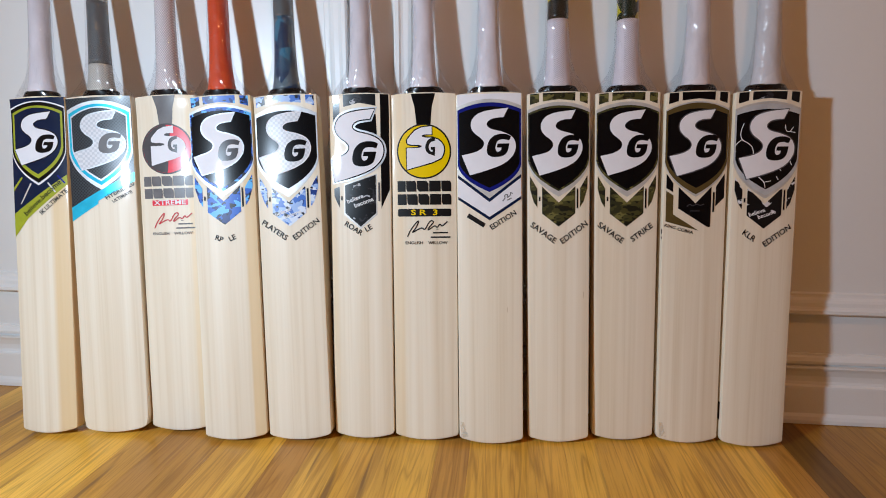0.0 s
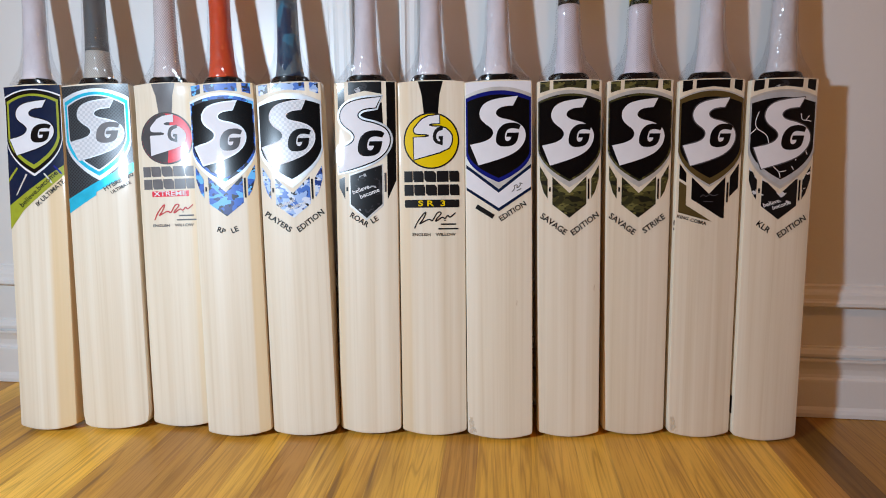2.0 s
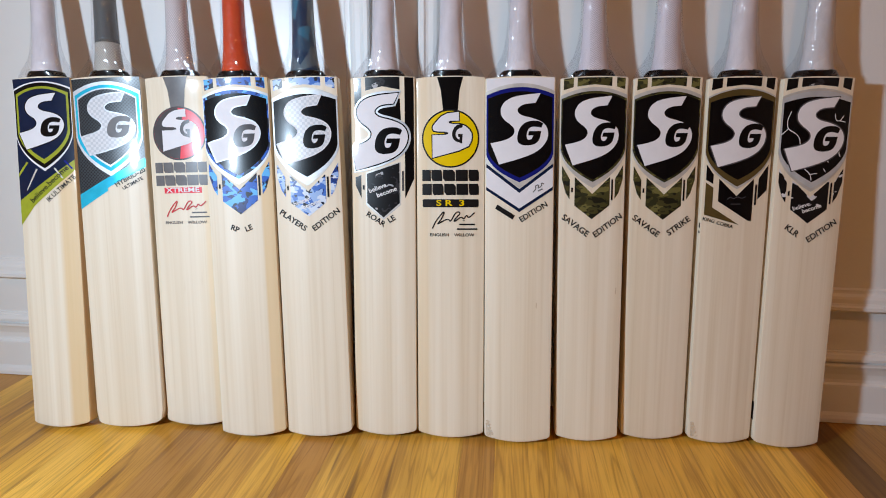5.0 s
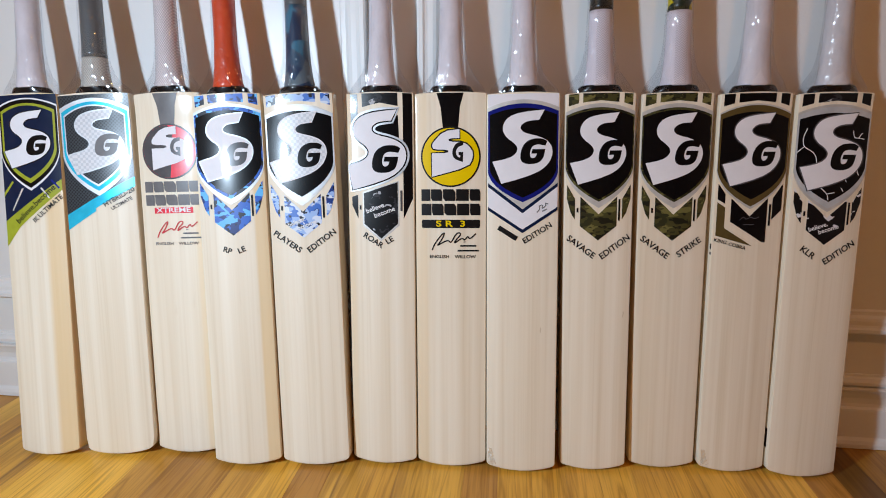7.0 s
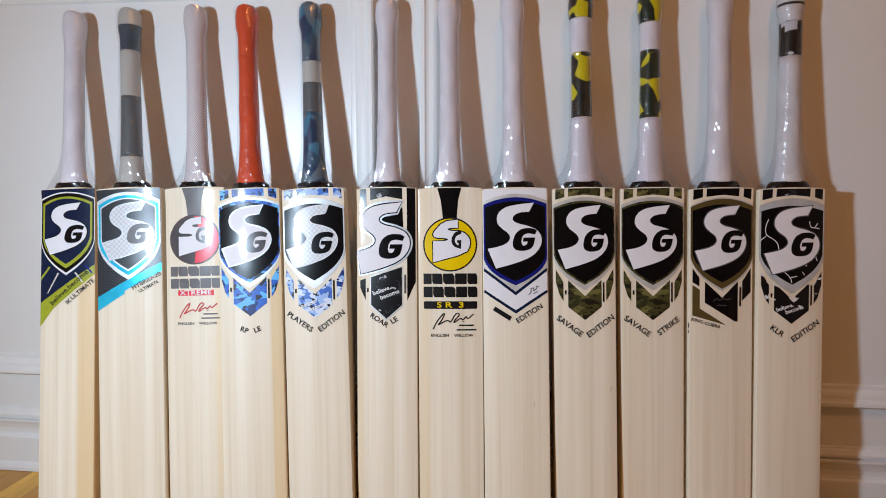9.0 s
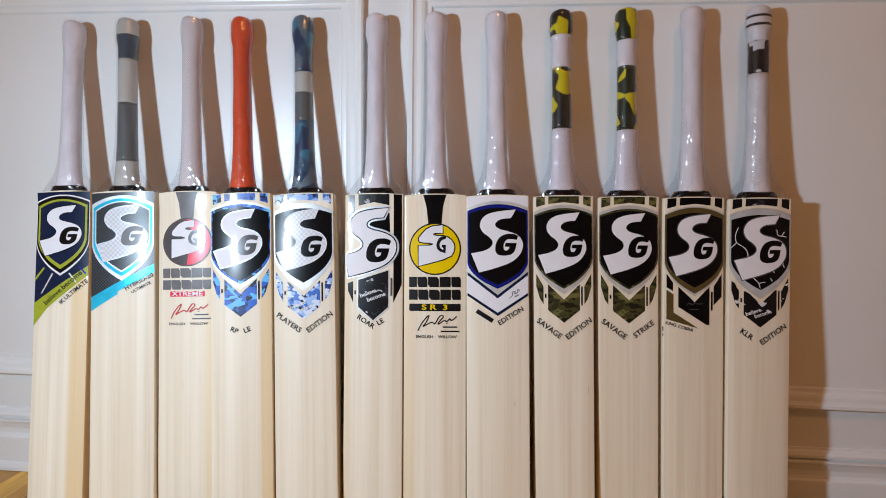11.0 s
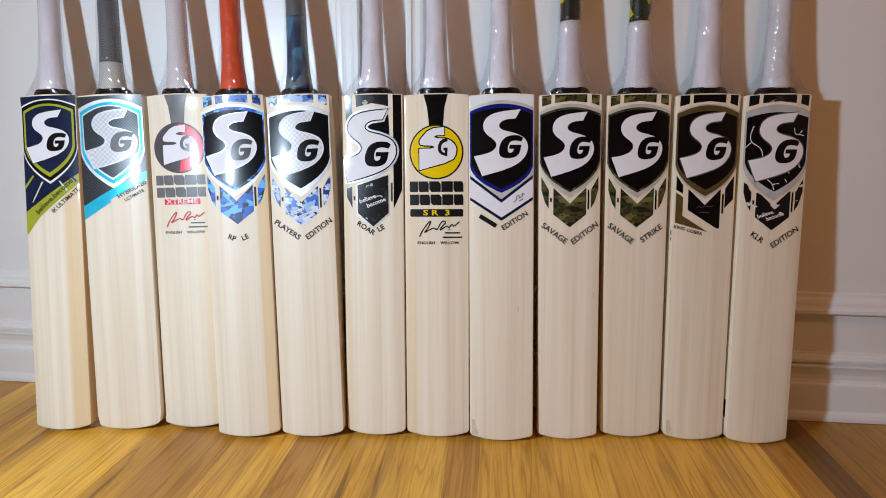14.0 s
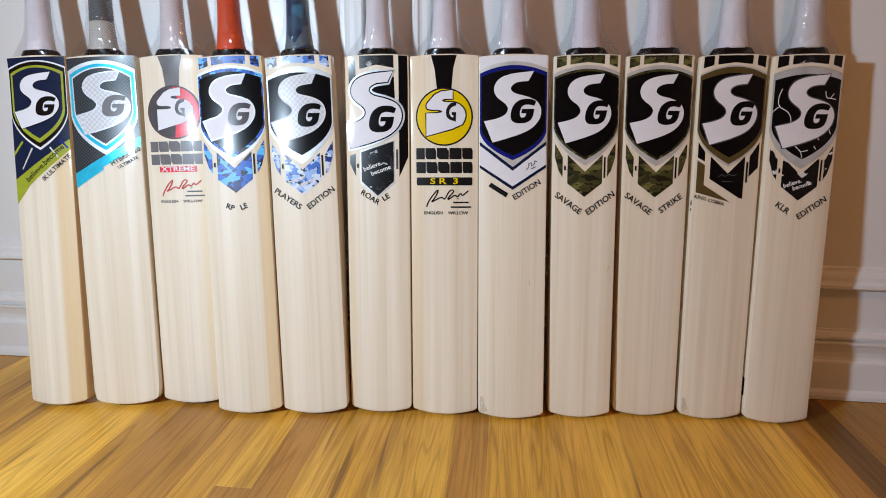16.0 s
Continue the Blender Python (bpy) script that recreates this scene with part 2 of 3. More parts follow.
M = {
    # walls out of view; their tone sets how much light bounces back
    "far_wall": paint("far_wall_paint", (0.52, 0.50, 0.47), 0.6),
    "wall": paint("wall_paint", (0.80, 0.80, 0.79), 0.33),
    "trim": paint("trim_paint", (0.82, 0.82, 0.81), 0.28),
    "ceiling": paint("ceiling_paint", (0.80, 0.79, 0.76), 0.8),
    "oak": oak(),
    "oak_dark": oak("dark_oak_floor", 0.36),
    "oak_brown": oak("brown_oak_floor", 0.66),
    "black": vinyl("black_vinyl", (0.0035, 0.0032, 0.0038), 0.28),
    "ink": vinyl("black_ink", (0.008, 0.007, 0.007), 0.45, 0, 0.3),
    "white": vinyl("white_vinyl", (0.78, 0.765, 0.80), 0.5, 0.0, 0.35, 0.025),
    "white_ink": vinyl("white_ink", (0.80, 0.80, 0.82), 0.45, 0.0, 0.3, 0.03),
    "silver": vinyl("silver_foil", (0.60, 0.58, 0.55), 0.5, 0.3),
    "bright_foil": vinyl("bright_foil", (0.60, 0.63, 0.66), 0.5, 0.35),
    "navy": vinyl("navy_vinyl", (0.007, 0.015, 0.046), 0.3),
    "royal": vinyl("royal_blue_foil", (0.012, 0.018, 0.22), 0.28, 0.3),
    "lime": vinyl("lime_vinyl", (0.34, 0.37, 0.03), 0.35),
    "cyan": vinyl("cyan_vinyl", (0.03, 0.52, 0.75), 0.3, 0.2),
    "yellow": vinyl("yellow_vinyl", (0.80, 0.56, 0.0), 0.4, 0.0, 0.3, 0.03),
    "red": vinyl("red_vinyl", (0.80, 0.06, 0.09), 0.3),
    "red_ink": vinyl("red_ink", (0.55, 0.06, 0.07), 0.4),
    "grey_ink": vinyl("grey_ink", (0.16, 0.155, 0.16), 0.35),
    "charcoal": vinyl("charcoal_vinyl", (0.085, 0.08, 0.085), 0.3),
    "gold": vinyl("bronze_vinyl", (0.13, 0.09, 0.03), 0.35, 0.3),
    "tape": vinyl("black_binding", (0.005, 0.005, 0.006), 0.3, 0, 0.9),
    "blue_camo": camo("blue_foil_camo", (0.03, 0.13, 0.55), [((0.010, 0.03, 0.17), 0.52, 1.0), ((0.13, 0.48, 0.88), 0.56, 1.1), ((0.006, 0.009, 0.022), 0.57, 1.2)], 48, 0.35, 2.0),
    "sky_camo": camo("pale_blue_camo", (0.06, 0.17, 0.56), [((0.02, 0.05, 0.22), 0.55, 1.0), ((0.34, 0.49, 0.80), 0.50, 1.1), ((0.66, 0.73, 0.87), 0.56, 1.3), ((0.006, 0.008, 0.022), 0.60, 1.2)], 56, 0.3, 5.0),
    "olive_camo": camo("olive_camo", (0.06, 0.055, 0.017), [((0.012, 0.012, 0.006), 0.53, 1.0), ((0.15, 0.135, 0.042), 0.58, 1.2), ((0.03, 0.03, 0.011), 0.57, 0.8)], 62, 0.4, 9.0, (0.75, 1, 1.5)),
    "mono_camo": camo("black_white_camo", (0.005, 0.005, 0.006), [((0.70, 0.69, 0.72), 0.57, 1.0)], 62, 0.35, 3.0),
    "black_patch": camo("black_camo", (0.005, 0.005, 0.006), [((0.42, 0.43, 0.46), 0.62, 1.0), ((0.03, 0.03, 0.035), 0.6, 1.4)], 50, 0.3, 12.0),
    "grip_white": rubber("lilac_white_grip", (0.72, 0.675, 0.715)),
    "grip_white_dot": rubber("white_dimpled_grip", (0.68, 0.61, 0.62), "dots"),
    "grip_white_chevron": rubber("white_chevron_grip", (0.70, 0.65, 0.71), "chevron"),
    "grip_white_ring": rubber("white_ringed_grip", (0.66, 0.64, 0.67), "rings"),
    "grip_red": rubber("orange_red_grip", (0.62, 0.065, 0.018), "rings"),
    "grip_navy": rubber("slate_navy_grip", (0.035, 0.06, 0.085)),
    "grip_grey": rubber("slate_grey_grip", (0.10, 0.11, 0.115)),
    "grip_mesh": rubber("pale_mesh_grip", (0.50, 0.48, 0.44), "dots"),
    "grip_black": rubber("black_grip", (0.014, 0.013, 0.014)),
    "grip_teal": shards("teal_grip_print", [(0.0, (0.014, 0.04, 0.09)), (0.36, (0.04, 0.16, 0.25)), (0.50, (0.03, 0.075, 0.13)), (0.62, (0.10, 0.14, 0.17))], 44, 30, (1.2, 0.4, 0.8)),
    "grip_hazard": shards("yellow_black_grip_print", [(0.0, (0.010, 0.012, 0.010)), (0.53, (0.60, 0.50, 0.01))], 46, 35, (1.3, 0.3, 0.8)),
    "grip_hazard_b": shards("yellow_green_grip_print", [(0.0, (0.010, 0.022, 0.012)), (0.52, (0.60, 0.50, 0.01))], 48, -30, (1.2, 0.5, 0.7)),
    "grip_mono": camo("black_white_grip_print", (0.008, 0.008, 0.009), [((0.55, 0.54, 0.58), 0.54, 1.0)], 30, 0.4, 1.3),
    "scuff": vinyl("bruised_willow", (0.60, 0.48, 0.34), 0.5, 0, 0.1),
    "film": clear_film("clear_shrink_film"),
    "film_bright": clear_film("crumpled_film", 0.4, 0.22),
}


def carbon():
    n = Nodes("carbon_print")
    d = n.voronoi((1, 0.01, 1), 260, "F1", "Distance", 0.0, (0, math.radians(45), 0))
    n.colour(n.ramp(d, [(0.25, (0.006, 0.007, 0.009)), (0.45, (0.045, 0.055, 0.065))]))
    n.put(Roughness=0.3, Specular_IOR_Level=0.35, Coat_Weight=0.4, Coat_Roughness=0.05)
    n.bump(n.noise((1, 1, 0.5), 22, 2), 0.06, 0.002, True)
    return n.m


def checked():
    n = Nodes("checked_foil")
    ch = n.t.nodes.new("ShaderNodeTexChecker")
    ch.inputs["Scale"].default_value = 240
    ch.inputs[1].default_value, ch.inputs[2].default_value = (0.70, 0.71, 0.74, 1), (0.56, 0.58, 0.62, 1)
    n.link(n.co, ch.inputs[0])
    n.colour(ch.outputs[0])
    n.put(Roughness=0.3, Specular_IOR_Level=0.35, Coat_Weight=0.4, Coat_Roughness=0.05)
    n.bump(n.noise((1, 1, 0.5), 22, 2), 0.06, 0.002, True)
    return n.m


M["carbon"], M["checked"] = carbon(), checked()

# ---------------------------------------------------------------- mesh helpers


def part(name, bm, material, parent=None, label="", smooth=False):
    me = bpy.data.meshes.new(name)
    bm.to_mesh(me)
    bm.free()
    me.materials.append(material)
    if smooth:
        for p in me.polygons:
            p.use_smooth = True
    ob = new(name, me)
    ob.parent = parent
    return tagged(ob, label)


def block(x0, x1, y0, y1, z0, z1, bevel=0.0):
    bm = bmesh.new()
    bmesh.ops.create_cube(bm, size=1.0)
    for v in bm.verts:
        v.co = ((x0 + x1) / 2 + v.co.x * (x1 - x0), (y0 + y1) / 2 + v.co.y * (y1 - y0), (z0 + z1) / 2 + v.co.z * (z1 - z0))
    if bevel:
        bmesh.ops.bevel(bm, geom=bm.edges[:], offset=bevel, segments=2, affect="EDGES")
    return bm


def loft(rings, cap=True):
    """Closed rings of equal length joined into a skin."""
    bm = bmesh.new()
    rows = [[bm.verts.new(p) for p in r] for r in rings]
    n = len(rows[0])
    for a, b in zip(rows, rows[1:]):
        for i in range(n):
            bm.faces.new((a[i], a[(i + 1) % n], b[(i + 1) % n], b[i]))
    if cap:
        bm.faces.new(rows[0][::-1])
        bm.faces.new(rows[-1])
    bmesh.ops.recalc_face_normals(bm, faces=bm.faces[:])
    return bm


# ---------------------------------------------------------------- room
WALL = 1.392
X0, X1, Y0, TOP = -1.30, 2.25, -3.2, 2.45


def setting(ob, label, category):
    return tagged(ob, label, category, kind="structure")


wall_north = setting(part("wall_north", block(X0 - 0.12, X1 + 0.12, WALL, WALL + 0.12, -0.1, TOP), M["wall"]), "white satin-painted wall with framed panels", "wall")
setting(part("wall_south", block(X0 - 0.12, X1 + 0.12, Y0 - 0.12, Y0, -0.1, TOP), M["far_wall"]), "plain greige painted wall, unseen, closing the room", "wall")
# unseen wall, placed close and white to bounce lamp light onto the row
setting(part("wall_west", block(X0 - 0.12, X0, Y0, WALL, -0.1, TOP), M["wall"]), "plain white painted side wall, unseen, bounces light onto the row", "wall")
setting(part("wall_east", block(X1, X1 + 0.12, Y0, WALL, -0.1, TOP), M["far_wall"]), "plain greige painted side wall, unseen", "wall")
setting(part("ceiling", block(X0 - 0.12, X1 + 0.12, Y0 - 0.12, WALL + 0.12, TOP, TOP + 0.1), M["ceiling"]), "plain white ceiling", "ceiling")


def extrude_profile(profile, x0, x1):
    """Profile of (depth from wall, height) run along the wall."""
    bm = bmesh.new()
    a = [bm.verts.new((x0, WALL - d, z)) for d, z in profile]
    b = [bm.verts.new((x1, WALL - d, z)) for d, z in profile]
    for i in range(len(profile) - 1):
        bm.faces.new((a[i], a[i + 1], b[i + 1], b[i]))
    bm.faces.new((a[-1], a[0], b[0], b[-1]))
    bm.faces.new(a)
    bm.faces.new(b[::-1])
    bmesh.ops.recalc_face_normals(bm, faces=bm.faces[:])
    return bm


BASE = [(0.0, 0.001), (0.018, 0.001), (0.018, 0.008), (0.016, 0.014), (0.0125, 0.019), (0.0120, 0.0655), (0.0115, 0.0685), (0.0060, 0.0705), (0.0050, 0.076), (0.0060, 0.086), (0.0100, 0.097),
        (0.0130, 0.102), (0.0130, 0.105), (0.0045, 0.106), (0.0045, 0.109), (0.0100, 0.110), (0.0105, 0.115), (0.0070, 0.121), (0.0035, 0.123), (0.0030, 0.1265), (0.0, 0.127)]
setting(part("baseboard", extrude_profile(BASE, X0, X1), M["trim"]), "tall white moulded baseboard along the wall", "baseboard")

# panel moulding: (distance inwards from the outer edge, depth)
MOULD = [(0.0, 0.0), (0.0, 0.0125), (0.003, 0.0150), (0.009, 0.0150), (0.012, 0.0120), (0.016, 0.0105), (0.024, 0.0105), (0.029, 0.0090), (0.034, 0.0050), (0.037, 0.0045), (0.041, 0.0045), (0.044, 0.0)]


def panel_frame(x0, x1, z0, z1, label):
    """Mitred picture-frame moulding on the wall."""
    bm = bmesh.new()
    rings = []
    for s, d in MOULD:
        rings.append([bm.verts.new((x, WALL - d, z)) for x, z in ((x0 + s, z0 + s * 0.85), (x1 - s, z0 + s * 0.85), (x1 - s, z1 - s), (x0 + s, z1 - s))])
    for a, b in zip(rings, rings[1:]):
        for i in range(4):
            bm.faces.new((a[i], a[(i + 1) % 4], b[(i + 1) % 4], b[i]))
    bmesh.ops.recalc_face_normals(bm, faces=bm.faces[:])
    return setting(part("trim", bm, M["trim"]), label, "moulding")


panel_frame(-1.20, 0.070, 0.200, 0.940, "white picture-frame panel moulding on the wall")
panel_frame(0.150, 1.75, 0.200, 0.940, "white picture-frame panel moulding on the wall")

# ---------------------------------------------------------------- cricket bats
LEN = 0.881          # toe to end of the handle
SHOULDER = 0.569     # toe to shoulder
SAG = 0.0038         # crown of the face across its width


def crown(x, w, v=0.0):
    """How far the face stands forward at a place: crown across, slight bow towards the shoulder."""
    return SAG * (1 - (2 * x / w) ** 2) + 1.6 * max(0.0, v - 0.53) ** 2


def blade_mesh(w, corner):
    """Willow blade: crowned face to -y, square edges, spine at the back, arched toe."""
    h = w / 2
    front = [-1, -0.985, -0.95, -0.8, -0.55, -0.28, 0, 0.28, 0.55, 0.8, 0.95, 0.985, 1]
    levels = [(0.0, 0.955), (0.0015, 0.985), (0.004, 1), (0.02, 1), (0.06, 1), (0.15, 1), (0.3, 1), (0.42, 1), (0.475, 1), (0.53, 1), (0.538, 1), (0.546, 1), (0.554, 1), (0.562, 1), (0.567, 0.99), (SHOULDER, 0.97)]
    rings = []
    for v, k in levels:
        up = v / SHOULDER
        edge = 0.026 + 0.011 * math.sin(math.pi * min(1, up * 1.05)) if up < 0.97 else 0.019
        spine = edge + 0.022 * math.sin(math.pi * min(1, 0.12 + up * 0.86))
        ring = []
        for f in front:
            x = f * h
            if v < corner and abs(f) > 0.5:
                lim = h - corner + math.sqrt(max(0, corner ** 2 - (corner - v) ** 2))
                x = math.copysign(min(abs(x), lim), x)
            inset = (1 - k) * 0.02
            y = -crown(x, w, v) + (0.0016 if abs(f) == 1 else 0.0003 if abs(f) > 0.98 else 0) + inset
            arch = 0.0075 * (x / h) ** 2 * max(0, 1 - v / 0.06)
            drop = 0.0025 * (x / h) ** 2 * (1 if v > 0.5 else 0)
            ring.append((x, y, v + arch - drop))
        for f, d in ((1, edge - 0.003), (0.96, edge), (0.5, (edge + spine) / 2), (0.12, spine), (-0.12, spine), (-0.5, (edge + spine) / 2), (-0.96, edge), (-1, edge - 0.003)):
            x = f * h
            if v < corner:
                lim = h - corner + math.sqrt(max(0, corner ** 2 - (corner - v) ** 2))
                x = math.copysign(min(abs(x), lim), x)
            arch = 0.0075 * (x / h) ** 2 * max(0, 1 - v / 0.06)
            drop = 0.0025 * (x / h) ** 2 * (1 if v > 0.5 else 0)
            ring.append((x, d - (1 - k) * 0.02, v + arch - drop))
        rings.append(ring)
    return loft(rings)


AXIS = 0.012   # handle axis behind the face
GRIP0 = SHOULDER + 0.0085
PROFILE = [(0.0, 0.0236), (0.004, 0.0231), (0.012, 0.0214), (0.024, 0.0198), (0.040, 0.0184), (0.065, 0.0172), (0.11, 0.0163), (0.17, 0.0157), (0.231, 0.0156), (0.252, 0.0160), (0.259, 0.0170), (0.266, 0.0186), (0.274, 0.0194),
           (0.288, 0.0193), (0.297, 0.0184), (0.3025, 0.0156), (0.3045, 0.0100)]


def grip_radius(h):
    for (a, ra), (b, rb) in zip(PROFILE, PROFILE[1:]):
        if a <= h <= b:
            return ra + (rb - ra) * (h - a) / (b - a)
    return PROFILE[-1][1]


def oval(rx, ry, z, n=28):
    return [(rx * math.cos(2 * math.pi * i / n), AXIS - ry * math.sin(2 * math.pi * i / n), z) for i in range(n)]


def grip_mesh(h0, h1, wobble=0.0, seed=0):
    steps = sorted({h0, h1, *[h for h, _ in PROFILE if h0 < h < h1], *[h0 + (h1 - h0) * i / 14 for i in range(15)]})
    rings = []
    for h in steps:
        r = grip_radius(h) + wobble * math.sin(h * 230 + seed) * (1 if 0.02 < h < 0.26 else 0)
        rings.append(oval(r, 0.0165 + 0.35 * (r - 0.0165), GRIP0 + h))
    return loft(rings)


def film_mesh(w, seed):
    """Loose shrink wrap running from the grip out to the shoulders."""
    rnd = random.Random(seed)
    h = w / 2
    lean = rnd.uniform(-0.002, 0.002)
    creases = [rnd.uniform(-0.028, 0.028) for _ in range(48)]
    rings = []
    for z, rx, ry in ((0.308, 0.0196, 0.0184), (0.294, 0.0204, 0.0194), (0.274, 0.0203, 0.0193), (0.252, 0.0176, 0.0174), (0.22, 0.0173, 0.0170), (0.19, 0.0174, 0.0171), (0.16, 0.0175, 0.0172), (0.12, 0.0179, 0.0174), (0.10, 0.0184, 0.0176), (0.085, 0.0191, 0.0180), (0.06, 0.0208, 0.0186), (0.042, 0.0238, 0.0188), (0.026, 0.0290, 0.0184),
                       (0.012, 0.0395, 0.0175), (0.002, h - 0.004, 0.0160), (-0.004, h - 0.001, 0.0155)):
        ring = []
        for i in range(48):
            a = 2 * math.pi * i / 48
            k = 1 + 0.015 * math.sin(3 * a + z * 90 + seed) + creases[i] * (0.6 + 0.4 * math.sin(z * 60 + i))
            ring.append((rx * k * math.cos(a) + lean * (z > 0.005), AXIS - ry * k * math.sin(a), SHOULDER + 0.004 + z))
        rings.append(ring)
    return loft(rings, cap=False)


UNIT = 305.0   # label drawings are 305 units wide, y runs down from the shoulder


def onto_face(bm, w, layer):
    """Cuts a flat drawing into strips and lays it on the crowned face."""
    lo, hi = min(v.co.x for v in bm.verts), max(v.co.x for v in bm.verts)
    x = math.ceil(lo / 0.008) * 0.008
    while x < hi:
        bmesh.ops.bisect_plane(bm, geom=bm.verts[:] + bm.edges[:] + bm.faces[:], dist=1e-6, plane_co=(x, 0, 0), plane_no=(1, 0, 0))
        x += 0.008
    for z in (0.53, 0.538, 0.546, 0.554, 0.562):
        bmesh.ops.bisect_plane(bm, geom=bm.verts[:] + bm.edges[:] + bm.faces[:], dist=1e-6, plane_co=(0, 0, z), plane_no=(0, 0, 1))
    for v in bm.verts:
        v.co.y = -crown(v.co.x, w, v.co.z) - 0.00022 * layer
    return bm


def smooth_loop(points, corners=(), turns=2):
    """Rounds a closed outline by corner cutting; the listed corners stay sharp."""
    pts = [(p, i in corners) for i, p in enumerate(points)]
    for _ in range(turns):
        out = []
        for i, (p, keep) in enumerate(pts):
            a, b = pts[i - 1][0], pts[(i + 1) % len(pts)][0]
            if keep:
                out.append((p, True))
            else:
                out.append(((p[0] * 0.75 + a[0] * 0.25, p[1] * 0.75 + a[1] * 0.25), False))
                out.append(((p[0] * 0.75 + b[0] * 0.25, p[1] * 0.75 + b[1] * 0.25), False))
        pts = out
    return [p for p, _ in pts]


class Face:
    """Draws stickers and print on one blade."""

    def __init__(self, blade, w, tall=None):
        self.blade, self.w, self.k = blade, w, w / UNIT
        self.ky = tall or self.k

    def place(self, x, y):
        lim = self.w / 2 - 0.0006
        return max(-lim, min(lim, x * self.k)), SHOULDER - 0.001 - y * self.ky

    def shape(self, name, points, mat, layer, label=""):
        bm = bmesh.new()
        vs = []
        for p in points:
            x, z = self.place(*p)
            if not vs or (vs[-1].co - Vector((x, 0, z))).length > 1e-5:
                vs.append(bm.verts.new((x, 0, z)))
        if (vs[0].co - vs[-1].co).length < 1e-5:
            bm.verts.remove(vs.pop())
        f = bm.faces.new(vs)
        f.normal_update()
        if f.normal.y > 0:
            f.normal_flip()
        bmesh.ops.triangulate(bm, faces=bm.faces[:])
        return part(name, onto_face(bm, self.w, layer), M[mat], self.blade, label, True)

    def text(self, words, x, y, size, turn, mat, layer=3, wide=1.0, name="lettering", bold=0.018):
        cu = bpy.data.curves.new("words", "FONT")
        cu.body, cu.size, cu.align_x, cu.align_y, cu.offset = words, 1.0, "CENTER", "CENTER", bold
        cu.resolution_u = 3
        ob = new("words", cu)
        me = bpy.data.meshes.new_from_object(ob.evaluated_get(bpy.context.evaluated_depsgraph_get()))
        bm = bmesh.new()
        bm.from_mesh(me)
        bpy.data.objects.remove(ob)
        bpy.data.curves.remove(cu)
        bpy.data.meshes.remove(me)
        c, s = math.cos(radians(turn)), math.sin(radians(turn))
        for v in bm.verts:
            a, b = v.co.x * size * wide, v.co.y * size
            px, pz = self.place(x + a * c - b * s, y - (a * s + b * c))
            v.co = (px, 0, pz)
        bm.normal_update()
        if sum(f.normal.y * f.calc_area() for f in bm.faces) > 0:
            bmesh.ops.reverse_faces(bm, faces=bm.faces[:])
        return part(name, onto_face(bm, self.w, layer), M[mat], self.blade)

    def bar(self, x, y, lx, ly, turn, mat, layer=3, name="print_bar"):
        c, s = math.cos(radians(turn)), math.sin(radians(turn))
        pts = [(x + a * lx / 2 * c + b * ly / 2 * s, y - a * lx / 2 * s + b * ly / 2 * c) for a, b in ((-1, -1), (1, -1), (1, 1), (-1, 1))]
        return self.shape(name, pts, mat, layer)

    def stroke(self, points, width, mat, layer=3, name="scribble"):
        pts = [Vector(p) for p in points]
        for _ in range(3):
            out = [pts[0]]
            for a, b in zip(pts, pts[1:]):
                out += [a.lerp(b, 0.25), a.lerp(b, 0.75)]
            pts = out + [pts[-1]]
        bm = bmesh.new()
        prev = None
        for i, p in enumerate(pts):
            d = (pts[min(i + 1, len(pts) - 1)] - pts[max(i - 1, 0)]).normalized()
            n = Vector((-d.y, d.x)) * width / 2
            pair = []
            for q in (p + n, p - n):
                x, z = self.place(*q)
                pair.append(bm.verts.new((x, 0, z)))
            if prev:
                bm.faces.new((prev[0], prev[1], pair[1], pair[0]))
            prev = pair
        bm.normal_update()
        for f in bm.faces:
            if f.normal.y > 0:
                f.normal_flip()
        for v in bm.verts:
            v.co.y = -crown(v.co.x, self.w, v.co.z) - 0.00022 * layer
        return part(name, bm, M[mat], self.blade)


def shield(hw, yt, ys, yb, tip, belly=0.55):
    pts = [(hw * t / 10, yt + (ys - yt) * (t / 10) ** 2) for t in range(-10, 11)]
    curve = []
    for i in range(0, 11):
        t = i / 10
        cx, cy = hw * 0.9, yb + (tip - yb) * belly
        curve.append(((1 - t) ** 2 * hw + 2 * t * (1 - t) * cx, (1 - t) ** 2 * yb + 2 * t * (1 - t) * cy + t * t * tip))
    return pts + curve + [(-x, y) for x, y in curve[-2::-1]]


SWOOSH = [(84, 81), (62, 122), (15, 125), (-10, 140), (-14, 158), (5, 174), (60, 186), (104, 207), (121, 246), (109, 290), (70, 328), (0, 355), (-90, 379), (-127, 288), (-70, 278), (-35, 262), (-22, 238),
          (-35, 215), (-68, 193), (-86, 165), (-82, 132), (-58, 105), (-10, 90)]


def grown(points, by):
    """Outline pushed outwards along its normals."""
    out = []
    n = len(points)
    for i, p in enumerate(points):
        a, b = Vector(points[i - 1]), Vector(points[(i + 1) % n])
        d = (b - a).normalized()
        out.append((p[0] + d.y * by, p[1] - d.x * by))
    return out


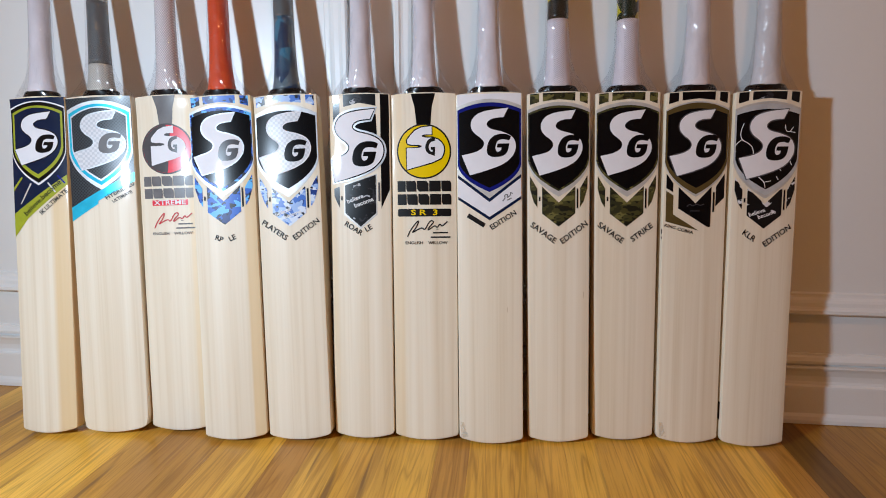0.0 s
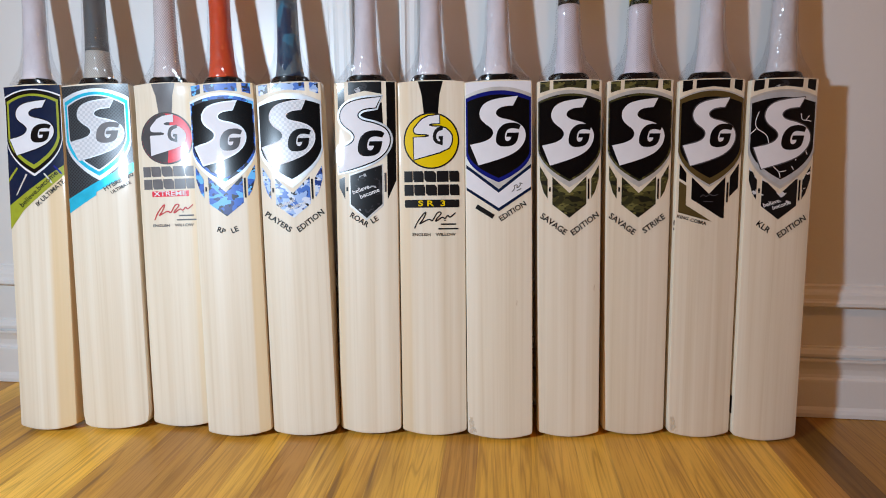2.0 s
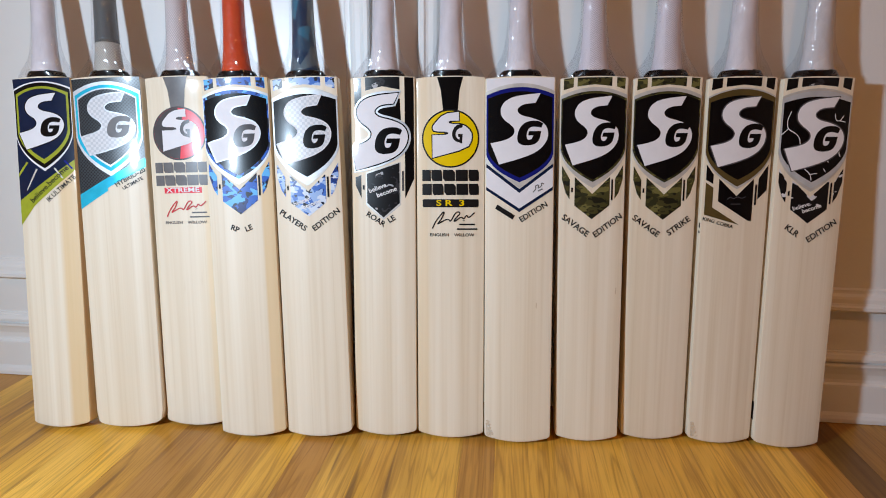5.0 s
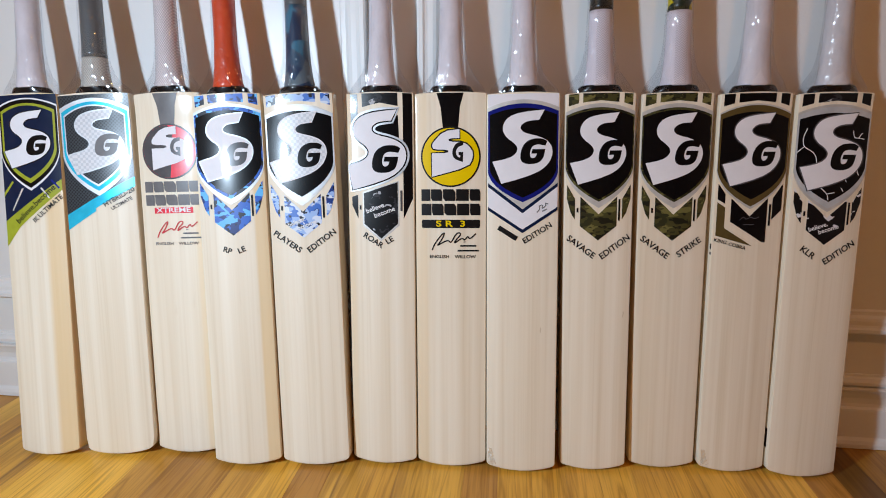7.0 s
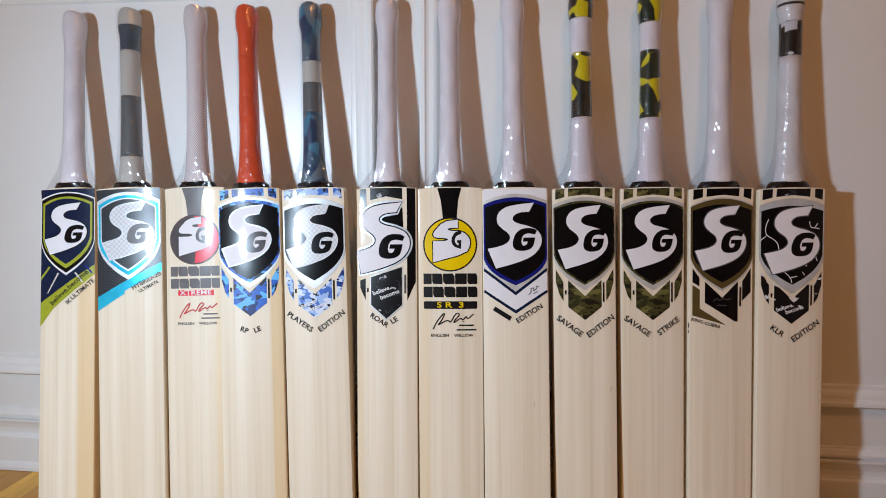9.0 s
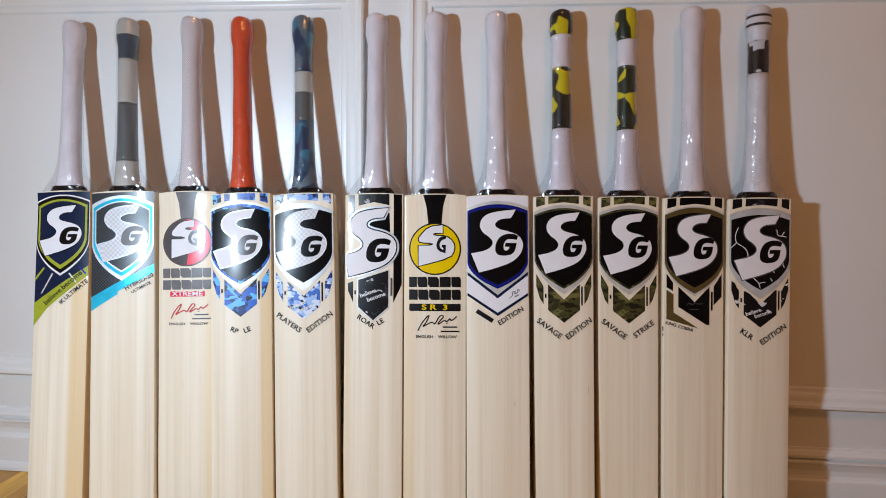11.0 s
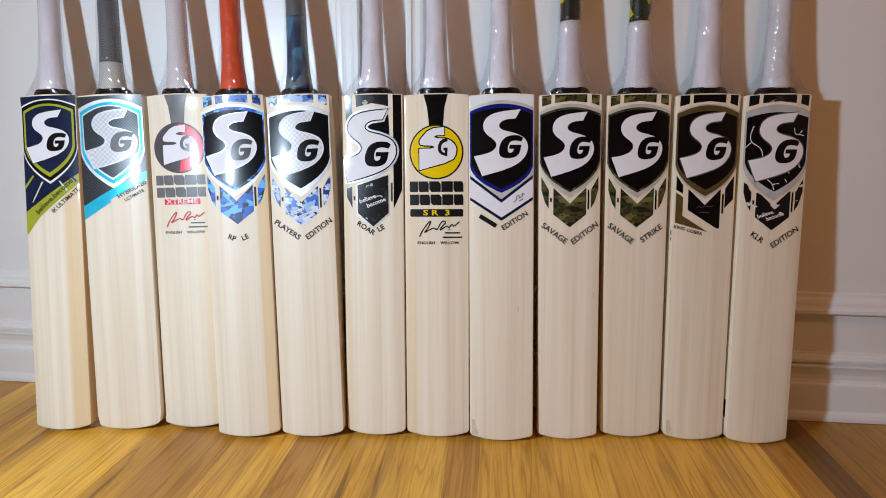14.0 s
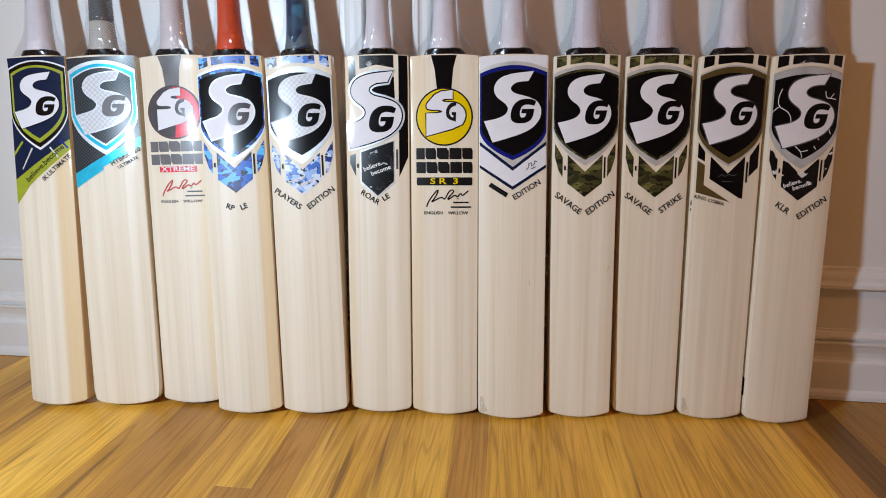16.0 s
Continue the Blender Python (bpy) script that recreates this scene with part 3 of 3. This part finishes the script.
def emblem(face, white="white", outline=None, dot="black", dx=0, dy=0, k=1.0, layer=4, gx=0, gy=0, rim=5):
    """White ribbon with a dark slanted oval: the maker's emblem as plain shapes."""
    pts = [(dx + x * k, dy + (y - 230) * k + 230) for x, y in SWOOSH]
    loop = smooth_loop(pts, (0, 1, 12, 13))
    if outline:
        face.shape("emblem_outline", grown(loop, rim * k), outline, layer - 0.6)
    face.shape("ribbon", loop, white, layer)

    ring = [(44, 254), (96, 254), (88, 296), (60, 314), (10, 314), (-8, 292), (2, 240), (34, 212), (84, 210), (104, 222), (96, 240), (66, 234), (44, 240), (34, 262), (34, 284), (44, 292), (58, 286), (62, 272), (40, 272)]
    face.shape("emblem_ring", [(dx + k * (a + gx), dy + (b + gy - 230) * k + 230) for a, b in smooth_loop(ring, (0, 1, 9, 10, 17, 18))], dot, layer + 1)


def lower_panel(face, mat, layer=2, bars=True):
    """Side slivers and the pointed panel below the shield."""
    face.shape("side_panel", [(-140, 380), (-104, 440), (-104, 528), (-122, 500), (-140, 440)], mat, layer)
    face.shape("side_panel", [(140, 380), (104, 440), (104, 528), (122, 500), (140, 440)], mat, layer)
    face.shape("point_panel", [(-81, 430), (0, 505), (81, 430), (81, 556), (0, 617), (-81, 556)], mat, layer - 0.5)
    face.bar(-93, 487, 8, 20, 0, "ink", layer + 1)
    face.bar(91, 487, 8, 92, 0, "ink", layer + 1)


def upper_patches(face, mat):
    face.shape("top_patch", [(-139, 6), (-95, 4), (-95, 42), (-139, 54)], mat, 1)
    face.shape("top_patch", [(-78, 3), (78, 3), (78, 40), (0, 32), (-78, 40)], mat, 1)
    face.shape("top_patch", [(139, 6), (100, 4), (100, 42), (139, 54)], mat, 1)


def words_below(face, left, right, y=628, x=64, size=34, turn=33, ink="ink"):
    """Two words hanging in a V below the label; a word that names a person is a bar."""
    for word, cx, a in ((left, -x, -turn), (right, x, turn)):
        if isinstance(word, (int, float)):
            face.bar(cx, y, word, size * 0.62, a, ink)
        else:
            face.text(word, cx, y, size, a, ink, wide=1.05)


# ---- the twelve label designs


def design_lime(face):
    f = face
    f.shape("sticker", [(-152, 5), (152, 5), (152, 455), (-152, 700)], "navy", 1)
    f.shape("lime_band", [(152, 435), (152, 490), (-70, 675), (-152, 775), (-152, 645), (-70, 590)], "lime", 2)
    f.shape("stripe", [(-152, 520), (-152, 500), (-100, 440), (-92, 446)], "lime", 2)
    f.shape("stripe", [(-110, 590), (-104, 592), (-40, 480), (-50, 478)], "silver", 2)
    f.shape("stripe", [(45, 480), (52, 476), (90, 530), (84, 534)], "silver", 2)
    f.shape("stripe", [(96, 440), (104, 436), (140, 480), (134, 486)], "royal", 2)
    f.shape("shield_outline", shield(151, 22, 58, 300, 492), "white", 3)
    f.shape("shield_border", shield(147, 29, 66, 296, 478), "black", 4)
    f.shape("shield_rim", shield(138, 48, 84, 286, 454), "lime", 5)
    f.shape("shield_face", shield(127, 60, 96, 276, 430), "navy", 6)
    emblem(f, "white", "black", "black", -4, 0, 0.98, 8)
    f.text("believe.become", 14, 562, 41, 42, "ink", 3, 1.05)
    f.text("ULTIMATE", 88, 574, 34, 41, "ink")
    f.text("IK", 14, 640, 34, 41, "ink")


def design_cyan(face):
    f = face
    f.shape("sticker", [(-150, 8), (150, 3), (150, 395), (-150, 605)], "carbon", 1)
    f.shape("cyan_band", [(150, 385), (150, 428), (-20, 524), (-20, 538), (-150, 622), (-150, 552), (-30, 482)], "cyan", 2)
    f.shape("shield_outline", shield(148, 22, 66, 282, 468), "bright_foil", 3)
    f.shape("shield_rim", shield(141, 38, 84, 275, 445), "cyan", 4)
    f.shape("shield_border", shield(131, 52, 98, 262, 425), "bright_foil", 5)
    f.shape("shield_face", shield(126, 58, 104, 258, 415), "carbon", 6)
    emblem(f, "checked", "bright_foil", "grey_ink", 2, -10, 0.98, 8, 0, -16)
    f.text("HYBRID-20", 80, 476, 31, 29, "ink")
    f.text("ULTIMATE", 90, 506, 22, 29, "ink")


def circle(cx, cy, r, n=48):
    return [(cx + r * math.cos(2 * math.pi * i / n), cy + r * math.sin(2 * math.pi * i / n)) for i in range(n)]


def classic(face, disc, rim, wedge, block_ink, bar, bar_words, bar_ink, sign, half=None):
    """Round badge, two rows of heavy block print, a bar with words and a pen scribble."""
    f = face
    f.shape("handle_wedge", [(-58, 2), (56, 2), (40, 60), (32, 150), (-32, 150), (-42, 60)], wedge, 1)
    f.shape("badge_rim", circle(0, 268, 128), rim, 2)
    f.shape("badge", circle(0, 268, 121), disc, 3)
    # charcoal left half puts a reflection across the badge into its colour
    if half:
        f.shape("badge_half", [(120.5 * math.cos(a), 268 + 120.5 * math.sin(a)) for a in (math.pi / 2 + math.pi * i / 24 for i in range(25))] + [(20, 190), (10, 300)], half, 3.5)
    mark = [(38, 152), (38, 190), (-8, 190), (-8, 204), (58, 206), (92, 236), (96, 272), (76, 310), (-80, 352), (-80, 252), (-10, 252), (-10, 238), (-72, 236), (-80, 222), (-74, 206), (-30, 160)]
    loop = smooth_loop(mark, (0, 1, 8, 9), 1)
    if rim == "ink":
        f.shape("badge_mark_outline", grown(loop, 6), rim, 4.2)
    f.shape("badge_mark", loop, "white", 5)
    curl = [(54, 203), (22, 210), (5, 245), (14, 277), (52, 290), (54, 248), (34, 248), (34, 260), (42, 262), (40, 274), (26, 264), (22, 245), (32, 226), (54, 219)]
    f.shape("badge_curl", smooth_loop(curl, (0, 4, 5, 6, 7, 13), 1), rim, 6)
    for row, y in enumerate((430, 492)):
        wides = (40, 50, 56, 56, 48) if row == 0 else (46, 54, 56, 56, 48)
        x = -127
        for i, ww in enumerate(wides):
            kx = 254 / (sum(wides) + 4 * 3)
            a, b = x, x + ww * kx
            cut = (b - a) * (0.0, 0.12, 0.2)[i % 3]
            pts = [(a, y - 25), (b - cut, y - 25), (b, y - 12), (b, y + 25), (a + cut, y + 25), (a, y + 12)]
            f.shape("block_print", pts, block_ink, 2)
            x = b + 3 * kx
    if bar == "red":
        f.shape("word_bar", [(-88, 526), (92, 526), (92, 554), (-88, 554)], bar, 2)
        f.text(bar_words, 2, 540, 32, 0, bar_ink, 3, 1.35)
    else:
        f.shape("word_bar", [(-126, 540), (-122, 536), (122, 536), (126, 540), (126, 568), (122, 572), (-122, 572), (-126, 568)], bar, 2)
        f.text(bar_words, 0, 554, 36, 0, bar_ink, 3, 1.5, bold=0.022)
    f.stroke([(-82, 668), (-70, 640), (-40, 600), (-25, 590), (-40, 625), (-62, 650), (-45, 640), (-10, 622), (0, 640), (25, 590), (48, 596), (20, 624), (14, 640), (50, 612), (58, 628), (74, 604), (80, 622), (108, 596)], 5.6, sign)
    f.bar(60, 632, 10, 3, 0, block_ink)
    f.bar(75, 649, 70, 7, 0, block_ink)
    f.bar(75, 670, 92, 7, 0, block_ink)
    f.text("ENGLISH", -50, 697, 19, 0, block_ink, 3, 1.15)
    f.text("WILLOW", 62, 697, 19, 0, block_ink, 3, 1.15)


def design_red(face):
    classic(face, "red", "charcoal", "grey_ink", "grey_ink", "red", "XTREME", "white_ink", "red_ink", "charcoal")


def design_yellow(face):
    classic(face, "yellow", "ink", "black", "ink", "ink", "S R  3", "yellow", "ink")


def design_blue(face):
    upper_patches(face, "blue_camo")
    face.shape("shield_outline", shield(151, 44, 78, 314, 480), "bright_foil", 2)
    face.shape("shield_rim", shield(148, 56, 88, 308, 456), "blue_camo", 3)
    face.shape("shield_face", shield(142, 72, 100, 296, 440), "black", 4)
    emblem(face, "white", "bright_foil", "charcoal", -10, 0, 0.98, 6)
    lower_panel(face, "blue_camo")
    words_below(face, "RP", "LE", 682, 32, 34, 22)


def design_players(face):
    upper_patches(face, "sky_camo")
    face.shape("shield_outline", shield(149, 46, 90, 292, 480), "silver", 2)
    face.shape("shield_rim", shield(148, 56, 88, 308, 460), "bright_foil", 3)
    face.shape("shield_face", shield(142, 74, 102, 296, 440), "black", 4)
    emblem(face, "checked", "white", "black", -6, 0, 1.0, 6)
    lower_panel(face, "sky_camo")
    face.text("believe.", -30, 548, 26, 20, "white_ink", 5, 1.05)
    face.text("become", 14, 562, 26, 20, "white_ink", 5, 1.05)
    words_below(face, "PLAYERS", "EDITION", 634, 76, 36, 35)


def design_roar(face):
    f = face
    f.shape("stripe_panel", [(-134, 6), (-100, 6), (-100, 96), (-134, 150)], "black", 1)
    f.shape("top_patch", [(-80, 3), (82, 3), (82, 60), (0, 44), (-80, 62)], "black_patch", 1)
    f.shape("stripe_panel", [(104, 4), (146, 6), (146, 470), (104, 562)], "black", 1)
    f.shape("stripe_panel", [(-134, 462), (-106, 452), (-106, 560), (-134, 500)], "black", 1)
    f.shape("point_panel_rim", [(-84, 440), (84, 390), (84, 592), (0, 664), (-84, 592)], "silver", 1)
    f.shape("point_panel", [(-78, 446), (78, 396), (78, 584), (0, 652), (-78, 584)], "black_patch", 2)
    f.shape("inner_field", [(-60, 120), (82, 100), (90, 300), (-60, 330)], "black", 1.5)
    emblem(f, "white", "black", "black", -22, 22, 1.19, 5, -8, 2)
    f.shape("emblem_border", grown(smooth_loop([(-22 + x * 1.19, 22 + (y - 230) * 1.19 + 230) for x, y in SWOOSH], (0, 1, 12, 13)), 15), "bright_foil", 4)
    f.text("believe.", -24, 512, 30, 20, "white_ink", 4, 1.05)
    f.text("become", 16, 532, 30, 20, "white_ink", 4, 1.05)
    f.bar(-95, 510, 8, 20, 0, "ink", 3)
    f.bar(94, 480, 9, 92, 0, "charcoal", 3)
    words_below(face, "ROAR", "LE", 660, 38, 36, 32)


def design_blue_chevron(face):
    f = face
    f.shape("sticker", shield(147, 5, 5, 330, 500, 0.6), "white", 1)
    f.shape("shield_rim", shield(151, 28, 62, 338, 470), "silver", 2)
    f.shape("shield_blue", shield(147, 44, 76, 332, 456), "royal", 3)
    f.shape("shield_face", shield(140, 62, 90, 318, 436), "black", 4)
    emblem(f, "white", None, "black", 2, -6, 1.03, 6, -8, -15)
    f.shape("chevron_gap", [(-150, 350), (0, 468), (150, 350), (150, 380), (0, 490), (-150, 380)], "silver", 2.5)
    f.shape("chevron_edge", [(-147, 374), (0, 486), (147, 374), (147, 390), (0, 503), (-147, 390)], "navy", 3)
    f.shape("chevron", [(-147, 390), (0, 503), (147, 390), (147, 476), (0, 572), (-147, 476)], "white", 3)
    f.shape("chevron_edge", [(-147, 476), (0, 572), (147, 476), (147, 490), (0, 588), (-147, 490)], "navy", 3)
    f.stroke([(60, 500), (74, 484), (68, 472), (86, 466), (80, 486), (100, 470), (94, 458), (108, 464)], 4, "grey_ink", 5)
    f.bar(92, 490, 22, 5, 25, "grey_ink", 5)
    words_below(face, 92, "EDITION", 588, 63, 34, 32)


def design_savage(face, second):
    upper_patches(face, "olive_camo")
    face.shape("shield_outline", shield(151, 44, 78, 314, 478), "silver", 2)
    face.shape("shield_rim", shield(148, 60, 92, 308, 452), "olive_camo", 3)
    face.shape("shield_face", shield(143, 70, 100, 298, 442), "black", 4)
    emblem(face, "white", None, "black", -3, 0, 1.0, 6, 2, -16)
    lower_panel(face, "olive_camo")
    words_below(face, "SAVAGE", second, 646, 75, 38, 35)


def design_cobra(face):
    f = face
    upper_patches(f, "black")
    f.shape("shield_outline", shield(151, 44, 80, 318, 475), "silver", 2)
    f.shape("shield_rim", shield(149, 50, 86, 314, 464), "gold", 3)
    f.shape("shield_face", shield(141, 76, 104, 302, 434), "black", 4)
    emblem(f, "white", "charcoal", "black", -3, 0, 1.0, 6, 0, -16)
    f.shape("side_panel", [(-140, 368), (-108, 412), (-108, 452), (-140, 434)], "black", 2)
    f.shape("side_panel", [(140, 370), (98, 430), (98, 520), (140, 480)], "black", 2)
    f.shape("gold_wedge", [(-140, 446), (-106, 468), (-106, 555), (20, 632), (-140, 588)], "gold", 2)
    f.shape("point_panel", [(-82, 430), (0, 505), (76, 430), (76, 616), (60, 614), (-82, 528)], "black", 2)
    f.bar(88, 500, 9, 90, 0, "ink", 3)
    f.stroke([(-42, 520), (-26, 506), (-14, 520), (4, 506), (22, 516), (42, 508)], 3, "charcoal", 4)
    f.bar(-2, 540, 46, 3, 0, "charcoal", 4)
    f.text("KING", -118, 612, 21, -14, "ink", 3, 1.1)
    f.text("COBRA", -45, 632, 21, -14, "ink", 3, 1.1)


def design_cracked(face):
    f = face
    upper_patches(f, "black_patch")
    f.shape("shield_outline", shield(151, 46, 78, 314, 480), "silver", 2)
    f.shape("shield_rim", shield(149, 56, 86, 310, 466), "bright_foil", 3)
    f.shape("shield_face", shield(143, 80, 104, 300, 438), "black", 4)
    emblem(f, "white", "charcoal", "black", 4, 6, 1.04, 6, -6, -14)
    for line in ([(-111, 140), (-126, 180), (-120, 215), (-88, 230), (-68, 250), (-63, 280)], [(-120, 215), (-148, 240)], [(77, 150), (82, 180), (102, 180), (127, 185)], [(102, 180), (117, 160)],
                 [(-38, 380), (-8, 405), (-3, 430)], [(-8, 405), (22, 400)], [(57, 340), (67, 355)], [(47, 380), (57, 395)], [(120, 290), (108, 312), (118, 330)]):
        f.stroke(line, 3.4, "white_ink", 5, "crack_print")
    lower_panel(f, "mono_camo")
    f.text("believe.", -32, 542, 26, 18, "white_ink", 4, 1.05)
    f.text("become", 12, 552, 26, 18, "white_ink", 4, 1.05)
    words_below(face, "KLR", "EDITION", 650, 66, 37, 34)


PLAIN = [(0.0, 0.3045, "grip_white")]
# toe middle (x, y), lean sideways, width, yaw, toe corner, grip bands, design, heartwood, label
BATS = [
    (-0.4185, 1.1976, -0.042, 0.0965, 3.0, 0.004, PLAIN, design_lime, [(0.036, 0.016, 0.75)], "willow cricket bat leaning on wall, navy and lime shield label"),
    (-0.3088, 1.2135, -0.038, 0.1100, 6.5, 0.013, [(0.0, 0.045, "grip_mesh"), (0.045, 0.150, "grip_grey"), (0.150, 0.230, "grip_mesh"), (0.230, 0.274, "grip_navy"), (0.274, 0.3045, "grip_mesh")], design_cyan, [], "willow cricket bat leaning on wall, carbon-and-cyan label, banded grey grip"),
    (-0.2020, 1.2326, -0.038, 0.1050, 2.3, 0.004, [(0.0, 0.3045, "grip_white_dot")], design_red, [(0.040, 0.007, 0.4)], "willow cricket bat leaning on wall, red badge, dimpled white grip"),
    (-0.0938, 1.2104, -0.046, 0.1045, 4.5, 0.004, [(0.0, 0.3045, "grip_red")], design_blue, [(0.043, 0.010, 0.7)], "willow cricket bat leaning on wall, blue camouflage label, orange-red grip"),
    (0.0114, 1.2231, -0.045, 0.1055, 2.8, 0.006, [(0.0, 0.118, "grip_teal"), (0.118, 0.168, "grip_grey"), (0.168, 0.204, "grip_mesh"), (0.204, 0.3045, "grip_teal")], design_players, [], "willow cricket bat leaning on wall, sky-blue camouflage label, teal grip"),
    (0.1166, 1.2411, -0.021, 0.1005, 0.5, 0.006, PLAIN, design_roar, [(-0.046, 0.007, 0.35)], "willow cricket bat leaning on wall, black and silver label"),
    (0.2213, 1.2464, -0.018, 0.1050, 2.0, 0.004, PLAIN, design_yellow, [(-0.045, 0.011, 0.4)], "willow cricket bat leaning on wall, yellow badge, white grip"),
    (0.3279, 1.2453, -0.023, 0.1045, 1.0, 0.005, PLAIN, design_blue_chevron, [], "willow cricket bat leaning on wall, white and royal blue label"),
    (0.4383, 1.2634, -0.022, 0.0990, 2.5, 0.004, [(0.0, 0.104, "grip_white_chevron"), (0.104, 0.207, "grip_hazard"), (0.207, 0.262, "grip_white"), (0.262, 0.3045, "grip_hazard")], lambda f: design_savage(f, "EDITION"), [], "willow cricket bat leaning on wall, olive camouflage label, yellow-black grip"),
    (0.5454, 1.2835, -0.020, 0.0995, 3.0, 0.004, [(0.0, 0.102, "grip_white_chevron"), (0.102, 0.208, "grip_hazard_b"), (0.208, 0.252, "grip_white"), (0.252, 0.3045, "grip_hazard_b")], lambda f: design_savage(f, "STRIKE"), [], "willow cricket bat leaning on wall, olive label, yellow-green banded grip"),
    (0.6498, 1.2846, -0.017, 0.0975, 3.0, 0.004, PLAIN, design_cobra, [], "willow cricket bat leaning on wall, black and bronze label"),
    (0.7518, 1.2835, -0.013, 0.0990, 2.7, 0.004, [(0.0, 0.195, "grip_white_ring"), (0.195, 0.248, "grip_mono"), (0.248, 0.272, "grip_white_ring"), (0.272, 0.276, "grip_black"), (0.276, 0.286, "grip_white_ring"), (0.286, 0.290, "grip_black"), (0.290, 0.3045, "grip_white_ring")], design_cracked, [], "willow cricket bat leaning on wall, cracked black-white label, ringed grip"),
]


# short bruises in the wood: (across, down the face, length) in label units
SCUFFS = {7: [(80, 1000, 22)], 8: [(122, 980, 30)]}


def cricket_bat(i, x, y, side, w, yaw, corner, bands, design, heart, label):
    bat = tagged(new("cricket_bat"), label, "cricket bat", "row of cricket bats")
    lean = math.atan((WALL - 0.0232 - AXIS - y) / LEN)
    lift = 0.0340 * math.sin(lean)      # the bat rests on the back of its toe, the face edge is raised
    bat.matrix_world = pose(x, y, lift, 0, 0, yaw) @ pose(0, 0, 0, -math.degrees(lean), math.degrees(math.atan(side)), 0)
    blade = part("blade", blade_mesh(w, corner), willow("willow_blade", i * 3.7, heart), bat, "pale straight-grained willow blade", True)
    blade.data.set_sharp_from_angle(angle=radians(28))
    part("collar", loft([oval(0.0335, 0.0150, SHOULDER - 0.004), oval(0.0330, 0.0165, SHOULDER + 0.002), oval(0.0300, 0.0180, SHOULDER + 0.007), oval(0.0278, 0.0185, GRIP0 + 0.001)]), M["tape"], bat, "glossy black binding", True)
    for h0, h1, mat in bands:
        part("grip" if len(bands) == 1 else "grip_band", grip_mesh(h0, h1, 0.0004 if mat in ("grip_red", "grip_white_ring") else 0.0, i), M[mat], bat, "", True)
    film = part("wrap_film", film_mesh(w, i), M["film"], bat, "clear shrink-wrap film", True)
    film.visible_shadow = False
    for mx, mv, ml in SCUFFS.get(i, ()):
        Face(blade, w).stroke([(mx, mv), (mx + 3, mv + ml * 0.3), (mx - 1, mv + ml * 0.7), (mx + 2, mv + ml)], 3.5, "scuff", 1, "scuff")
    if i == 11:
        part("edge_mark", block(-w / 2 - 0.0005, -w / 2 + 0.001, 0.008, 0.014, 0.040, 0.070, 0.0003), M["ink"], blade, "small black mark on the edge")
    if i == 10:
        for z0, z1 in ((0.338, 0.342), (0.346, 0.354)):
            part("edge_mark", block(-w / 2 - 0.0004, -w / 2 + 0.0006, 0.0015, 0.0055, z0, z1, 0.0003), M["ink"], blade, "small black knot on the edge")
    if i in (7, 10):
        film_crease(blade, w, i)
    design(Face(blade, w, (0.0922 if i == 0 else 0.1018 if i == 1 else 0.1008 if i == 2 else 0.1045) / UNIT if i in (0, 1, 2) or i > 7 else None))
    return bat


def film_crease(blade, w, seed):
    """Crumpled corner of the clear wrap at the toe."""
    rnd = random.Random(seed)
    bm = bmesh.new()
    rows = []
    for j in range(10):
        rows.append([bm.verts.new((-w / 2 + 0.003 + 0.0017 * k + rnd.uniform(-0.0005, 0.0005), -crown(-w / 2 + 0.004, w) - 0.0006 - rnd.uniform(0, 0.0016), 0.009 + 0.0028 * j + rnd.uniform(-0.0007, 0.0007))) for k in range(8 - j // 2)])
    for a, b in zip(rows, rows[1:]):
        for k in range(len(b) - 1):
            bm.faces.new((a[k], a[k + 1], b[k + 1], b[k]))
    ob = part("film_crease", bm, M["film_bright"], blade, "crumpled clear film")
    ob.visible_shadow = False
    return ob


for i, row in enumerate(BATS):
    cricket_bat(i, *row)

# ---------------------------------------------------------------- oak strip floor, plank by plank
floor = setting(part("floor", block(X0, X1, Y0, WALL, -0.06, -0.004), M["oak"]), "varnished oak strip floor in mixed honey browns", "floor")
PLANK = 0.05136


def plank_mesh(length, mat="oak"):
    bm = block(-PLANK / 2 + 0.00004, PLANK / 2 - 0.00004, 0, length, -0.02, 0)
    top = [e for e in bm.edges if all(v.co.z > -0.001 for v in e.verts)]
    bmesh.ops.bevel(bm, geom=top, offset=0.00012, segments=1, affect="EDGES")
    me = bpy.data.meshes.new("plank")
    bm.to_mesh(me)
    bm.free()
    me.materials.append(M[mat])
    return me


SIZES = [0.42, 0.63, 0.81, 1.05]
PLANKS = [plank_mesh(s) for s in SIZES]
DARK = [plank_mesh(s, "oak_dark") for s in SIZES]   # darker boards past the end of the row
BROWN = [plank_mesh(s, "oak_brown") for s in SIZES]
rnd = random.Random(11)
x = 0.088 - 27 * PLANK + PLANK / 2
while x < X1 - PLANK / 2:
    y = WALL - 0.004
    first = True
    while y > Y0 + 0.02:
        k = rnd.randrange(4)
        size = SIZES[k] - (rnd.uniform(0, 0.1) if first else 0)
        first = False
        y -= size
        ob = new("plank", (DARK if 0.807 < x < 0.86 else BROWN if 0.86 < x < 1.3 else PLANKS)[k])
        ob.location = (x, max(y, Y0 + 0.01), 0)
        if y < Y0 + 0.01:
            ob.scale.y = (y + size - Y0 - 0.01) / SIZES[k]
        ob.parent = floor
        y -= 0.0006
    x += PLANK
